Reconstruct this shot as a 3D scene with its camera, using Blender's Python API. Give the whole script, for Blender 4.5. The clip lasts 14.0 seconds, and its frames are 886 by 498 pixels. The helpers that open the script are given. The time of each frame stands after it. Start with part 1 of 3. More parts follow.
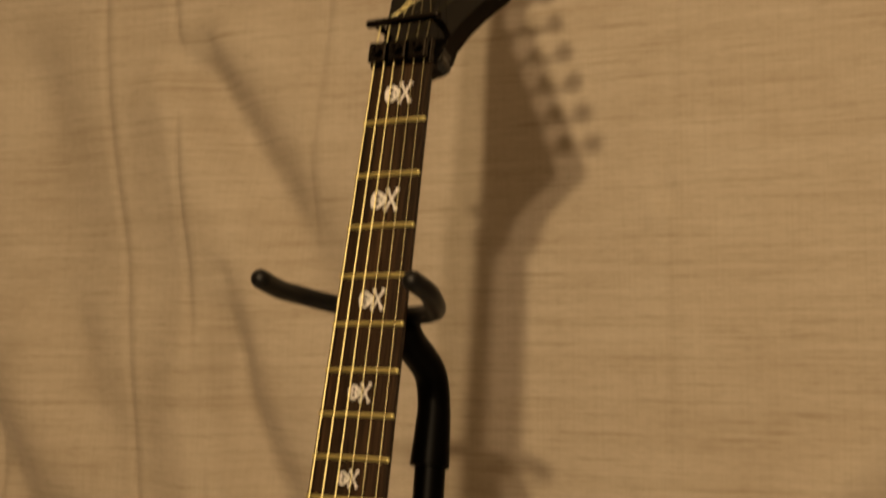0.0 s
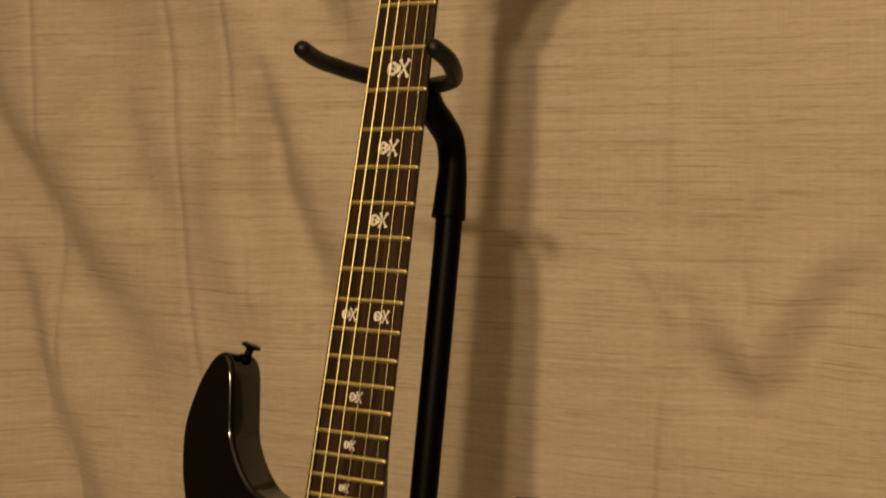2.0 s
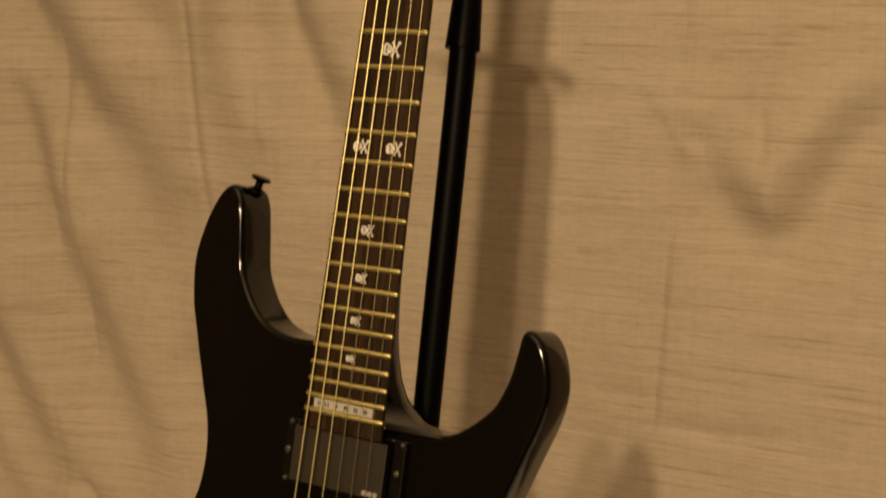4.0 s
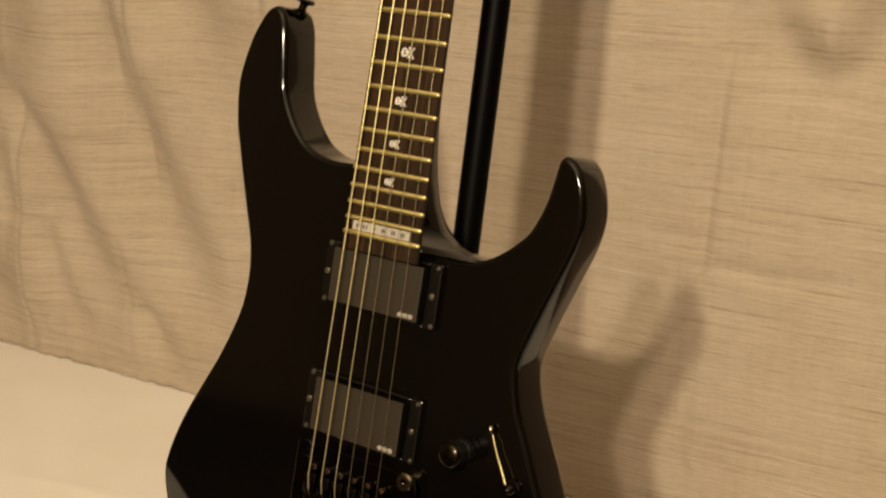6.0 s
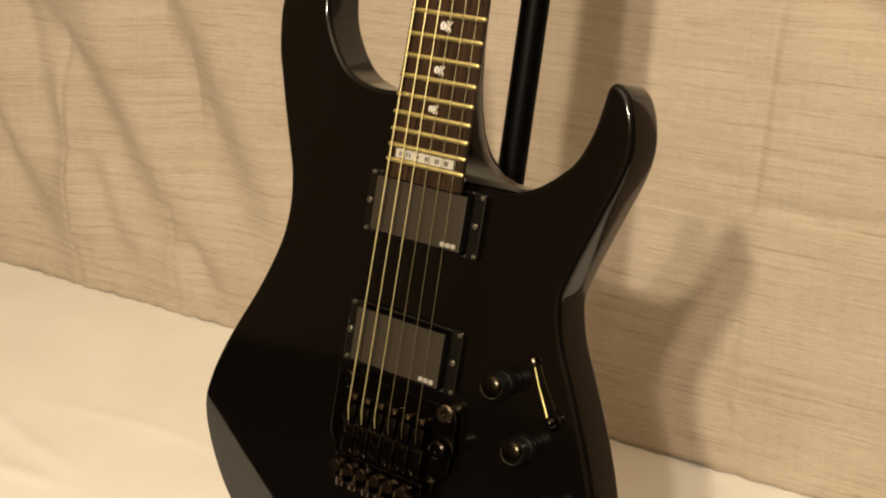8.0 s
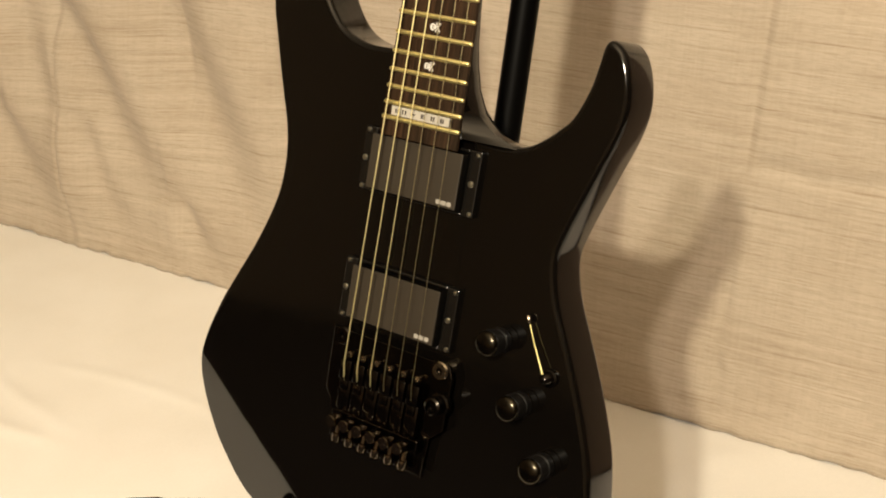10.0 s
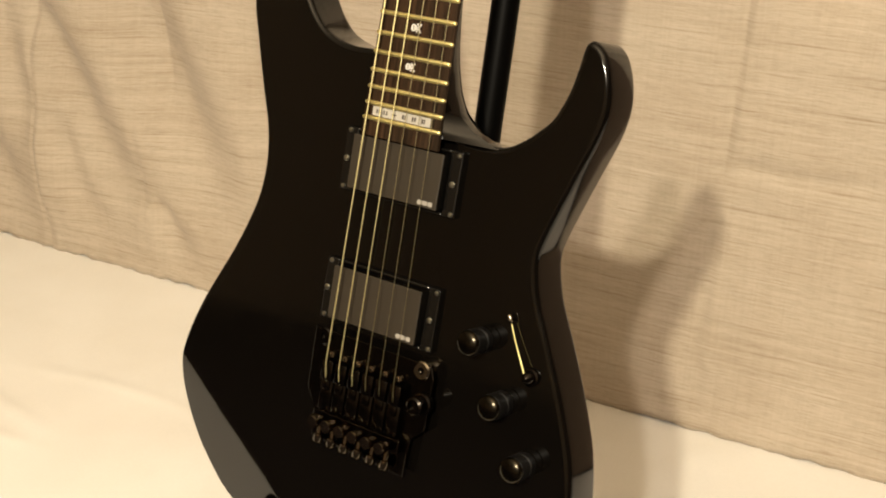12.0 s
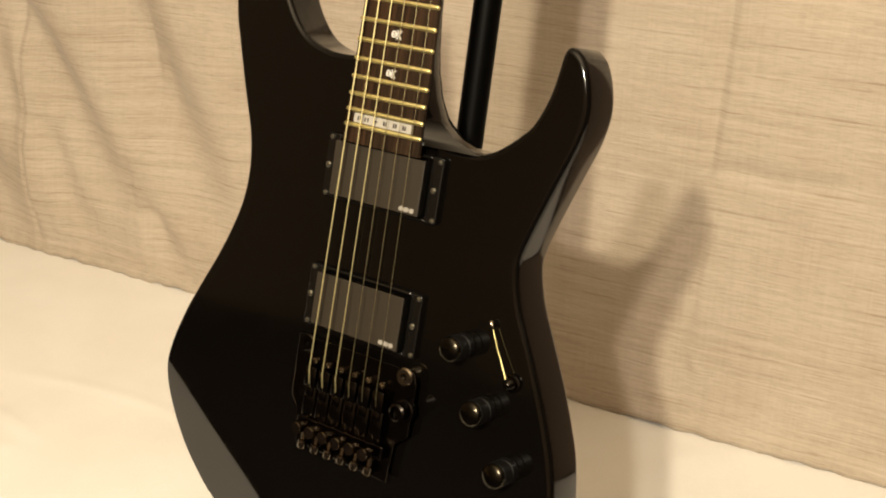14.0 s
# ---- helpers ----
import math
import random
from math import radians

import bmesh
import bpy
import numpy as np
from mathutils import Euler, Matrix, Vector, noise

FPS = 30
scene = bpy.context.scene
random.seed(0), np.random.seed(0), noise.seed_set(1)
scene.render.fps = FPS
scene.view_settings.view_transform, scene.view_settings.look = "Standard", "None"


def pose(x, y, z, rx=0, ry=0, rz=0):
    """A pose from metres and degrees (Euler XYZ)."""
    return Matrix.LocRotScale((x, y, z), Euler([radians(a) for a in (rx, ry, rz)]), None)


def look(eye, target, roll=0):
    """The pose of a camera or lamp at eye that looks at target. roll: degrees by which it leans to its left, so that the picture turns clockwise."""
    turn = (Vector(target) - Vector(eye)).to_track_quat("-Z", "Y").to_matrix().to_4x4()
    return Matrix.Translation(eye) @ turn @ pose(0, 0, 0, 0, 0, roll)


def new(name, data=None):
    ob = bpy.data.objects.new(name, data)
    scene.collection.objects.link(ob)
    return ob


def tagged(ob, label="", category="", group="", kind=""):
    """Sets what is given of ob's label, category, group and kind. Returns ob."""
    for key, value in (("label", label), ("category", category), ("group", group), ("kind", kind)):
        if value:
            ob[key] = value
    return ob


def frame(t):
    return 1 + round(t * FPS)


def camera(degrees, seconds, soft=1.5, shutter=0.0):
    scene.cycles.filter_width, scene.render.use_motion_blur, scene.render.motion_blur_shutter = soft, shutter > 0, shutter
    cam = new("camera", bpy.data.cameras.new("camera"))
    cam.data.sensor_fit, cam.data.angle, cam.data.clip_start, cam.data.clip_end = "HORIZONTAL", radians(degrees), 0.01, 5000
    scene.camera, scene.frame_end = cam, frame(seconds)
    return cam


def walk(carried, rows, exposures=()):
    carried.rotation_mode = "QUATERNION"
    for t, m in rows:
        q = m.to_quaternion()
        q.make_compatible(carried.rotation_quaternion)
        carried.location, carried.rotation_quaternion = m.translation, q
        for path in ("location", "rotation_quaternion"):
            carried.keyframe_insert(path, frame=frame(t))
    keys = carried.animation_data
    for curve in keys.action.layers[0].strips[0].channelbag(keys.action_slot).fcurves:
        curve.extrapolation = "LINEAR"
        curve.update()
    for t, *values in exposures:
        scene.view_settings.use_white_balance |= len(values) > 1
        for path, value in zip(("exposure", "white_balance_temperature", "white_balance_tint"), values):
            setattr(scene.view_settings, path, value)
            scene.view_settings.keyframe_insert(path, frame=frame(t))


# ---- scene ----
# ---- camera ----
Z0 = 0.937  # height of the nut above the floor
cam = camera(40.0, 14.0, soft=2.0, shutter=0.8)
PATH = [
    (0.0, look((0.3120, -0.6718, 0.7930), (-0.0778, 0.2481, 0.8347), -0.63)),
    (0.1, look((0.3103, -0.6716, 0.7924), (-0.0776, 0.2493, 0.8230), -0.57)),
    (0.2, look((0.3093, -0.6715, 0.7921), (-0.0775, 0.2500, 0.8161), -0.54)),
    (0.3, look((0.3075, -0.6713, 0.7915), (-0.0774, 0.2512, 0.8043), -0.48)),
    (0.4, look((0.3060, -0.6712, 0.7910), (-0.0772, 0.2522, 0.7939), -0.42)),
    (0.5, look((0.3044, -0.6710, 0.7905), (-0.0771, 0.2533, 0.7831), -0.37)),
    (0.8, look((0.3256, -0.7207, 0.7780), (-0.0621, 0.2009, 0.7638), -0.32)),
    (1.0, look((0.3618, -0.7808, 0.7530), (-0.0385, 0.1356, 0.7472), -0.60)),
    (1.1, look((0.3612, -0.7797, 0.7522), (-0.0405, 0.1351, 0.7223), -0.53)),
    (1.2, look((0.3607, -0.7788, 0.7516), (-0.0421, 0.1347, 0.7024), -0.48)),
    (1.3, look((0.3604, -0.7783, 0.7513), (-0.0429, 0.1345, 0.6919), -0.45)),
    (1.4, look((0.3602, -0.7780, 0.7511), (-0.0435, 0.1343, 0.6852), -0.43)),
    (1.5, look((0.3601, -0.7778, 0.7509), (-0.0439, 0.1342, 0.6798), -0.42)),
    (2.0, look((0.3587, -0.7735, 0.7494), (-0.0477, 0.1354, 0.6560), -0.30)),
    (2.5, look((0.3570, -0.7711, 0.7482), (-0.0524, 0.1337, 0.6304), -0.28)),
    (3.0, look((0.3539, -0.7670, 0.7460), (-0.0547, 0.1328, 0.5928), -0.16)),
    (3.5, look((0.3519, -0.7647, 0.7434), (-0.0545, 0.1294, 0.5553), -0.11)),
    (4.0, look((0.3502, -0.7621, 0.7415), (-0.0543, 0.1253, 0.5202), 0.13)),
    (4.2, look((0.3516, -0.7607, 0.7395), (-0.0535, 0.1229, 0.5048), 0.15)),
    (6.3, look((0.3717, -0.7502, 0.7208), (-0.0829, 0.0709, 0.3756), 0.61)),
    (6.5, look((0.3720, -0.7468, 0.7186), (-0.0903, 0.0684, 0.3697), 0.50)),
    (7.0, look((0.3731, -0.7450, 0.7158), (-0.0774, 0.0639, 0.3378), 0.44)),
    (7.5, look((0.3716, -0.7455, 0.7124), (-0.0886, 0.0599, 0.3388), 0.62)),
    (8.0, look((0.3673, -0.7462, 0.7085), (-0.0994, 0.0534, 0.3305), 0.50)),
    (8.5, look((0.3632, -0.7494, 0.7039), (-0.0958, 0.0487, 0.3136), 0.88)),
    (11.0, look((0.3668, -0.7502, 0.7073), (-0.0828, 0.0445, 0.2994), 0.78)),
    (11.5, look((0.3668, -0.7517, 0.7069), (-0.0773, 0.0468, 0.3004), 0.86)),
    (12.0, look((0.3653, -0.7532, 0.7055), (-0.0733, 0.0496, 0.3015), 1.08)),
    (12.5, look((0.3632, -0.7534, 0.7043), (-0.0699, 0.0537, 0.3030), 1.44)),
    (13.0, look((0.3661, -0.7529, 0.7064), (-0.0657, 0.0542, 0.3037), 1.11)),
    (13.5, look((0.3687, -0.7496, 0.7083), (-0.0652, 0.0557, 0.3041), 1.00)),
    (14.0, look((0.3733, -0.7475, 0.7102), (-0.0632, 0.0560, 0.3054), 0.81)),
]
EXPOSURES = [(0.0, 0.2, 6620, 10), (2.5, 0.25, 6620, 10), (4.2, 0.42, 6600, 10), (6.4, 1.03, 5390, 7), (8.7, 1.29, 5210, 6), (11.0, 1.44, 5040, 5), (14.0, 1.46, 5040, 5)]
walk(cam, PATH, EXPOSURES)

# ---- world and lamps ----
world = bpy.data.worlds.new("night_room")
scene.world = world
world.use_nodes = True
world.node_tree.nodes["Background"].inputs[0].default_value = (0.02, 0.018, 0.016, 1)
world.node_tree.nodes["Background"].inputs[1].default_value = 0.2


def bulb(x, y, z, watts, radius, color):
    data = bpy.data.lights.new("lamp_bulb", "POINT")
    data.energy, data.shadow_soft_size, data.color = watts, radius, color
    ob = new("lamp_bulb", data)
    ob.location = (x, y, z)
    return tagged(ob, "warm bulb of a two-bulb lamp beside the camera", "lamp")


bulb(0.318, -1.66, 1.405, 58.0, 0.034, (1.0, 0.725, 0.41))
bulb(0.462, -1.66, 1.400, 33.0, 0.034, (1.0, 0.72, 0.45))

# ---- materials ----


def material(name, color, rough=0.5, metal=0.0, coat=0.0, build=None):
    m = bpy.data.materials.new(name)
    m.use_nodes = True
    nt = m.node_tree
    b = nt.nodes["Principled BSDF"]
    b.inputs["Base Color"].default_value = (*color, 1)
    b.inputs["Roughness"].default_value = rough
    b.inputs["Metallic"].default_value = metal
    b.inputs["Coat Weight"].default_value = coat
    b.inputs["Coat Roughness"].default_value = 0.04
    if build:
        build(nt, b)
    return m


def coords(nt, scale):
    tc = nt.nodes.new("ShaderNodeTexCoord")
    mp = nt.nodes.new("ShaderNodeMapping")
    mp.inputs["Scale"].default_value = scale
    nt.links.new(tc.outputs["Object"], mp.inputs["Vector"])
    return mp.outputs["Vector"]


def noise_node(nt, vec, scale, detail=3.0, rough=0.5, distort=0.0):
    n = nt.nodes.new("ShaderNodeTexNoise")
    n.inputs["Scale"].default_value = scale
    n.inputs["Detail"].default_value = detail
    n.inputs["Roughness"].default_value = rough
    n.inputs["Distortion"].default_value = distort
    nt.links.new(vec, n.inputs["Vector"])
    return n.outputs["Fac"]


def ramp(nt, fac, stops):
    r = nt.nodes.new("ShaderNodeValToRGB")
    while len(r.color_ramp.elements) < len(stops):
        r.color_ramp.elements.new(0.5)
    for e, (p, c) in zip(r.color_ramp.elements, stops):
        e.position, e.color = p, (*c, 1) if len(c) == 3 else c
    nt.links.new(fac, r.inputs["Fac"])
    return r.outputs["Color"]


def mix(nt, kind, fac, a, b):
    n = nt.nodes.new("ShaderNodeMix")
    n.data_type, n.blend_type = "RGBA", kind
    n.inputs["Factor"].default_value = fac
    for sock, v in ((n.inputs[6], a), (n.inputs[7], b)):
        if isinstance(v, tuple):
            sock.default_value = (*v, 1)
        else:
            nt.links.new(v, sock)
    return n.outputs[2]


def add_bump(nt, b, height, strength, distance):
    n = nt.nodes.new("ShaderNodeBump")
    n.inputs["Strength"].default_value = strength
    n.inputs["Distance"].default_value = distance
    nt.links.new(height, n.inputs["Height"])
    nt.links.new(n.outputs["Normal"], b.inputs["Normal"])


def curtain_look(nt, b):
    # slubbed weave: long thin weft streaks, a finer warp, faint soiling
    slub = noise_node(nt, coords(nt, (9, 1, 430)), 1.0, 4.0, 0.72, 0.05)
    band = noise_node(nt, coords(nt, (3.0, 1, 130)), 1.0, 4.0, 0.65)
    fine = noise_node(nt, coords(nt, (90, 1, 700)), 1.0, 3.0, 0.65)
    warp = noise_node(nt, coords(nt, (480, 1, 12)), 1.0, 3.0, 0.6)
    cloud = noise_node(nt, coords(nt, (11, 1, 14)), 1.0, 5.0, 0.6)
    c1 = ramp(nt, slub, [(0.31, (0.36, 0.293, 0.21)), (0.41, (0.495, 0.43, 0.34)), (0.60, (0.54, 0.475, 0.385)), (0.78, (0.585, 0.525, 0.435))])
    c2 = mix(nt, "MULTIPLY", 1.0, ramp(nt, fine, [(0.32, (0.87, 0.86, 0.845)), (0.55, (1, 1, 1))]), ramp(nt, band, [(0.32, (0.92, 0.905, 0.885)), (0.58, (1, 1, 1))]))
    c3 = ramp(nt, warp, [(0.3, (0.95, 0.942, 0.93)), (0.6, (1, 1, 1))])
    c4 = ramp(nt, cloud, [(0.30, (0.905, 0.885, 0.86)), (0.65, (1, 1, 1))])
    c = mix(nt, "MULTIPLY", 1.0, mix(nt, "MULTIPLY", 1.0, c1, c2), mix(nt, "MULTIPLY", 1.0, c3, c4))
    nt.links.new(c, b.inputs["Base Color"])
    add_bump(nt, b, slub, 0.35, 0.0006)
    b.inputs["Sheen Weight"].default_value = 0.1


def sheet_look(nt, b):
    weave = noise_node(nt, coords(nt, (500, 500, 500)), 1.0, 2.0)
    cloud = noise_node(nt, coords(nt, (7, 7, 7)), 1.0, 4.0)
    c = mix(nt, "MULTIPLY", 1.0, ramp(nt, weave, [(0.3, (0.90, 0.89, 0.86)), (0.7, (0.93, 0.92, 0.89))]), ramp(nt, cloud, [(0.3, (0.94, 0.93, 0.91)), (0.7, (1, 1, 1))]))
    nt.links.new(c, b.inputs["Base Color"])
    add_bump(nt, b, cloud, 0.25, 0.004)


def paint_look(nt, b):
    # polished lacquer with faint dust and wiping haze
    dust = noise_node(nt, coords(nt, (60, 60, 60)), 1.0, 5.0, 0.7)
    r = nt.nodes.new("ShaderNodeMapRange")
    r.inputs["From Min"].default_value, r.inputs["From Max"].default_value = 0.35, 0.75
    r.inputs["To Min"].default_value, r.inputs["To Max"].default_value = 0.06, 0.12
    nt.links.new(dust, r.inputs["Value"])
    b.inputs["Specular IOR Level"].default_value = 0.42
    nt.links.new(r.outputs["Result"], b.inputs["Roughness"])


def satin_look(nt, b):
    n = noise_node(nt, coords(nt, (140, 140, 140)), 1.0, 4.0, 0.65)
    r = nt.nodes.new("ShaderNodeMapRange")
    r.inputs["To Min"].default_value, r.inputs["To Max"].default_value = 0.36, 0.56
    nt.links.new(n, r.inputs["Value"])
    nt.links.new(r.outputs["Result"], b.inputs["Roughness"])


def rosewood_look(nt, b):
    grain = noise_node(nt, coords(nt, (420, 420, 14)), 1.0, 4.0, 0.65, 0.4)
    pores = noise_node(nt, coords(nt, (1500, 1500, 60)), 1.0, 2.0)
    tone = noise_node(nt, coords(nt, (40, 10, 5)), 1.0, 2.0)
    c = ramp(nt, grain, [(0.28, (0.011, 0.0078, 0.0046)), (0.5, (0.027, 0.018, 0.010)), (0.75, (0.053, 0.034, 0.018))])
    c = mix(nt, "MULTIPLY", 1.0, c, ramp(nt, tone, [(0.35, (0.75, 0.72, 0.7)), (0.65, (1.3, 1.1, 1.0))]))
    c = mix(nt, "MULTIPLY", 1.0, c, ramp(nt, pores, [(0.35, (0.55, 0.5, 0.5)), (0.5, (1, 1, 1))]))
    nt.links.new(c, b.inputs["Base Color"])
    add_bump(nt, b, pores, 0.3, 0.0002)
    b.inputs["Specular IOR Level"].default_value = 0.14


def pearl_look(nt, b):
    n = noise_node(nt, coords(nt, (300, 300, 300)), 1.0, 2.0, 0.5, 1.0)
    nt.links.new(ramp(nt, n, [(0.3, (0.50, 0.50, 0.46)), (0.5, (0.72, 0.70, 0.66)), (0.7, (0.80, 0.74, 0.72))]), b.inputs["Base Color"])


def carpet_look(nt, b):
    n = noise_node(nt, coords(nt, (260, 260, 260)), 1.0, 4.0, 0.7)
    nt.links.new(ramp(nt, n, [(0.3, (0.006, 0.0028, 0.0026)), (0.7, (0.016, 0.007, 0.0065))]), b.inputs["Base Color"])
    add_bump(nt, b, n, 0.8, 0.004)


def plaster_look(nt, b):
    n = noise_node(nt, coords(nt, (30, 30, 30)), 1.0, 5.0)
    nt.links.new(ramp(nt, n, [(0.3, (0.34, 0.26, 0.165)), (0.7, (0.40, 0.31, 0.20))]), b.inputs["Base Color"])
    add_bump(nt, b, n, 0.2, 0.002)


def foam_look(nt, b):
    n = noise_node(nt, coords(nt, (900, 900, 900)), 1.0, 3.0)
    nt.links.new(ramp(nt, n, [(0.3, (0.003, 0.003, 0.003)), (0.7, (0.008, 0.0075, 0.007))]), b.inputs["Base Color"])
    add_bump(nt, b, n, 0.3, 0.0003)
    b.inputs["Specular IOR Level"].default_value = 0.25


CURTAIN = material("curtain_linen", (0.5, 0.43, 0.34), 0.9, build=curtain_look)
SHEET = material("white_sheet", (0.82, 0.8, 0.76), 0.85, build=sheet_look)
CARPET = material("maroon_carpet", (0.07, 0.02, 0.02), 0.95, build=carpet_look)
PLASTER = material("painted_plaster", (0.43, 0.4, 0.35), 0.8, build=plaster_look)
# tones of unseen walls and ceiling, picked for reflections and shadow fill
TAUPE = material("unseen_wall_taupe", (0.165, 0.118, 0.084), 0.85)
BROWN = material("unseen_wall_brown", (0.075, 0.054, 0.037), 0.8)
WHITEWASH = material("unseen_ceiling_cream", (0.66, 0.58, 0.46), 0.9)
PAINT = material("black_gloss_lacquer", (0.0020, 0.0016, 0.0012), 0.07, build=paint_look)
SATIN = material("satin_black_plastic", (0.028, 0.022, 0.014), 0.46, build=satin_look)
RING = material("gloss_black_plastic", (0.004, 0.0036, 0.003), 0.22)
BLACK_METAL = material("black_plated_steel", (0.034, 0.030, 0.026), 0.2, 1.0)
KNOB = material("knob_plastic", (0.004, 0.0034, 0.003), 0.5)
KNOB.node_tree.nodes["Principled BSDF"].inputs["Specular IOR Level"].default_value = 0.2
DOME = material("polished_knob_top", (0.034, 0.030, 0.022), 0.22, 1.0)
SCREW = material("bright_screw_steel", (0.46, 0.45, 0.36), 0.3, 1.0)
DARK_CHROME = material("dark_chrome", (0.30, 0.26, 0.19), 0.2, 1.0)
NICKEL = material("nickel_silver", (0.90, 0.80, 0.34), 0.46, 1.0)
STRING = material("wound_steel", (0.76, 0.69, 0.35), 0.50, 1.0)
GLINT = material("polished_black_nickel", (0.16, 0.135, 0.10), 0.16, 1.0)
PLAIN = material("plain_steel", (0.34, 0.30, 0.16), 0.42, 1.0)
ROSEWOOD = material("rosewood", (0.04, 0.02, 0.013), 0.42, build=rosewood_look)
PEARL = material("mother_of_pearl", (0.7, 0.68, 0.64), 0.28, build=pearl_look)
IVORY = material("dull_pearl_plate", (0.42, 0.40, 0.35), 0.4)
INK = material("dark_engraving", (0.03, 0.02, 0.016), 0.6)
LOGO = material("silver_print", (0.34, 0.32, 0.28), 0.4)
TUBE = material("black_powder_coat", (0.0010, 0.0009, 0.0008), 0.46)
TUBE.node_tree.nodes["Principled BSDF"].inputs["Specular IOR Level"].default_value = 0.05
FOAM = material("black_foam_sleeve", (0.006, 0.006, 0.006), 0.45, build=foam_look)

# ---- mesh helpers ----


def mesh_from(name, bm):
    bmesh.ops.recalc_face_normals(bm, faces=bm.faces[:])
    me = bpy.data.meshes.new(name)
    bm.to_mesh(me)
    bm.free()
    return me


def part(name, bm, mat, parent=None, label="", smooth=True):
    """One mesh object under a thing or a part; its vertices are in the thing's own space."""
    if smooth:
        bm.normal_update()
        for f in bm.faces:
            f.smooth = True
        for e in bm.edges:
            e.smooth = e.calc_face_angle(0) < 0.62
    me = mesh_from(name, bm)
    me.materials.append(mat)
    ob = new(name, me)
    ob.parent = parent
    return tagged(ob, label)


def thing(name, matrix, label, category, group=""):
    root = new(name)
    root.matrix_basis = matrix
    root.empty_display_size = 0.05
    return tagged(root, label, category, group)


def box(bm, x0, x1, y0, y1, z0, z1, bevel=0.0, seg=2, m=None):
    r = bmesh.ops.create_cube(bm, size=1.0)
    vs = r["verts"]
    for v in vs:
        v.co = Vector(((x0 + x1) / 2 + v.co.x * (x1 - x0), (y0 + y1) / 2 + v.co.y * (y1 - y0), (z0 + z1) / 2 + v.co.z * (z1 - z0)))
    if m is not None:
        bmesh.ops.transform(bm, matrix=m, verts=vs)
    if bevel:
        es = list({e for v in vs for e in v.link_edges})
        bmesh.ops.bevel(bm, geom=es, offset=bevel, segments=seg, affect="EDGES", profile=0.5)
    return bm


def lathe(bm, profile, at, axis, seg=20, turn=0.0):
    """A turned solid: profile of (radius, height) along axis from at."""
    q = Vector((0, 0, 1)).rotation_difference(Vector(axis).normalized())
    rings = []
    for r, h in profile:
        ring = []
        for k in range(seg):
            a = turn + 2 * math.pi * k / seg
            ring.append(bm.verts.new(q @ Vector((r * math.cos(a), r * math.sin(a), h)) + Vector(at)))
        rings.append(ring)
    for a, b in zip(rings, rings[1:]):
        for k in range(seg):
            bm.faces.new((a[k], a[(k + 1) % seg], b[(k + 1) % seg], b[k]))
    bm.faces.new(rings[0][::-1])
    bm.faces.new(rings[-1])
    return bm


def spline(pts, closed=False, steps=6):
    """Catmull-Rom through the points."""
    pts = [Vector(p) for p in pts]
    n, out = len(pts), []
    for i in range(n if closed else n - 1):
        p = [pts[(i + k) % n] if closed else pts[min(max(i + k, 0), n - 1)] for k in (-1, 0, 1, 2)]
        for s in range(steps):
            t = s / steps
            out.append(0.5 * (2 * p[1] + (p[2] - p[0]) * t + (2 * p[0] - 5 * p[1] + 4 * p[2] - p[3]) * t * t + (3 * p[1] - p[0] - 3 * p[2] + p[3]) * t ** 3))
    if not closed:
        out.append(pts[-1])
    return out


def tube(bm, path, radius, seg=14, round_ends=True):
    """A tube along a line of points; radius may be a list."""
    path = [Vector(p) for p in path]
    radii = radius if isinstance(radius, list) else [radius] * len(path)
    if round_ends:
        a, b = (path[0] - path[1]).normalized(), (path[-1] - path[-2]).normalized()
        ra, rb = radii[0], radii[-1]
        head = [path[0] + a * ra * s for s in (1.0, 0.8, 0.45)]
        tail = [path[-1] + b * rb * s for s in (0.45, 0.8, 1.0)]
        path = head + path + tail
        radii = [ra * 0.1, ra * 0.6, ra * 0.9] + radii + [rb * 0.9, rb * 0.6, rb * 0.1]
    side, rings = None, []
    for i, p in enumerate(path):
        d = (path[min(i + 1, len(path) - 1)] - path[max(i - 1, 0)]).normalized()
        if side is None:
            side = d.orthogonal().normalized()
        side = (side - d * side.dot(d)).normalized()
        up = d.cross(side)
        rings.append([bm.verts.new(p + radii[i] * (math.cos(2 * math.pi * k / seg) * side + math.sin(2 * math.pi * k / seg) * up)) for k in range(seg)])
    for a, b in zip(rings, rings[1:]):
        for k in range(seg):
            bm.faces.new((a[k], a[(k + 1) % seg], b[(k + 1) % seg], b[k]))
    bm.faces.new(rings[0][::-1])
    bm.faces.new(rings[-1])
    return bm


def slab(bm, outline, y0, y1, bevel=0.0, seg=4, back_bevel=None):
    """A flat body with the given (x, z) outline, front face at y0 and back at y1, its edges rounded."""
    front = [bm.verts.new((x, y0, z)) for x, z in outline]
    back = [bm.verts.new((x, y1, z)) for x, z in outline]
    bm.faces.new(front)
    bm.faces.new(back[::-1])
    n = len(front)
    for i in range(n):
        bm.faces.new((front[i], back[i], back[(i + 1) % n], front[(i + 1) % n]))
    if bevel:
        es = [e for e in bm.edges if abs(e.verts[0].co.y - e.verts[1].co.y) < 1e-6]
        bmesh.ops.bevel(bm, geom=es, offset=bevel, segments=seg, affect="EDGES", profile=0.5)
    return bm


# ---- setting ----


def lay(name, bm, mat, label, category, kind="structure", smooth=False):
    ob = part(name, bm, mat, None, label, smooth)
    return tagged(ob, label, category, "", kind)


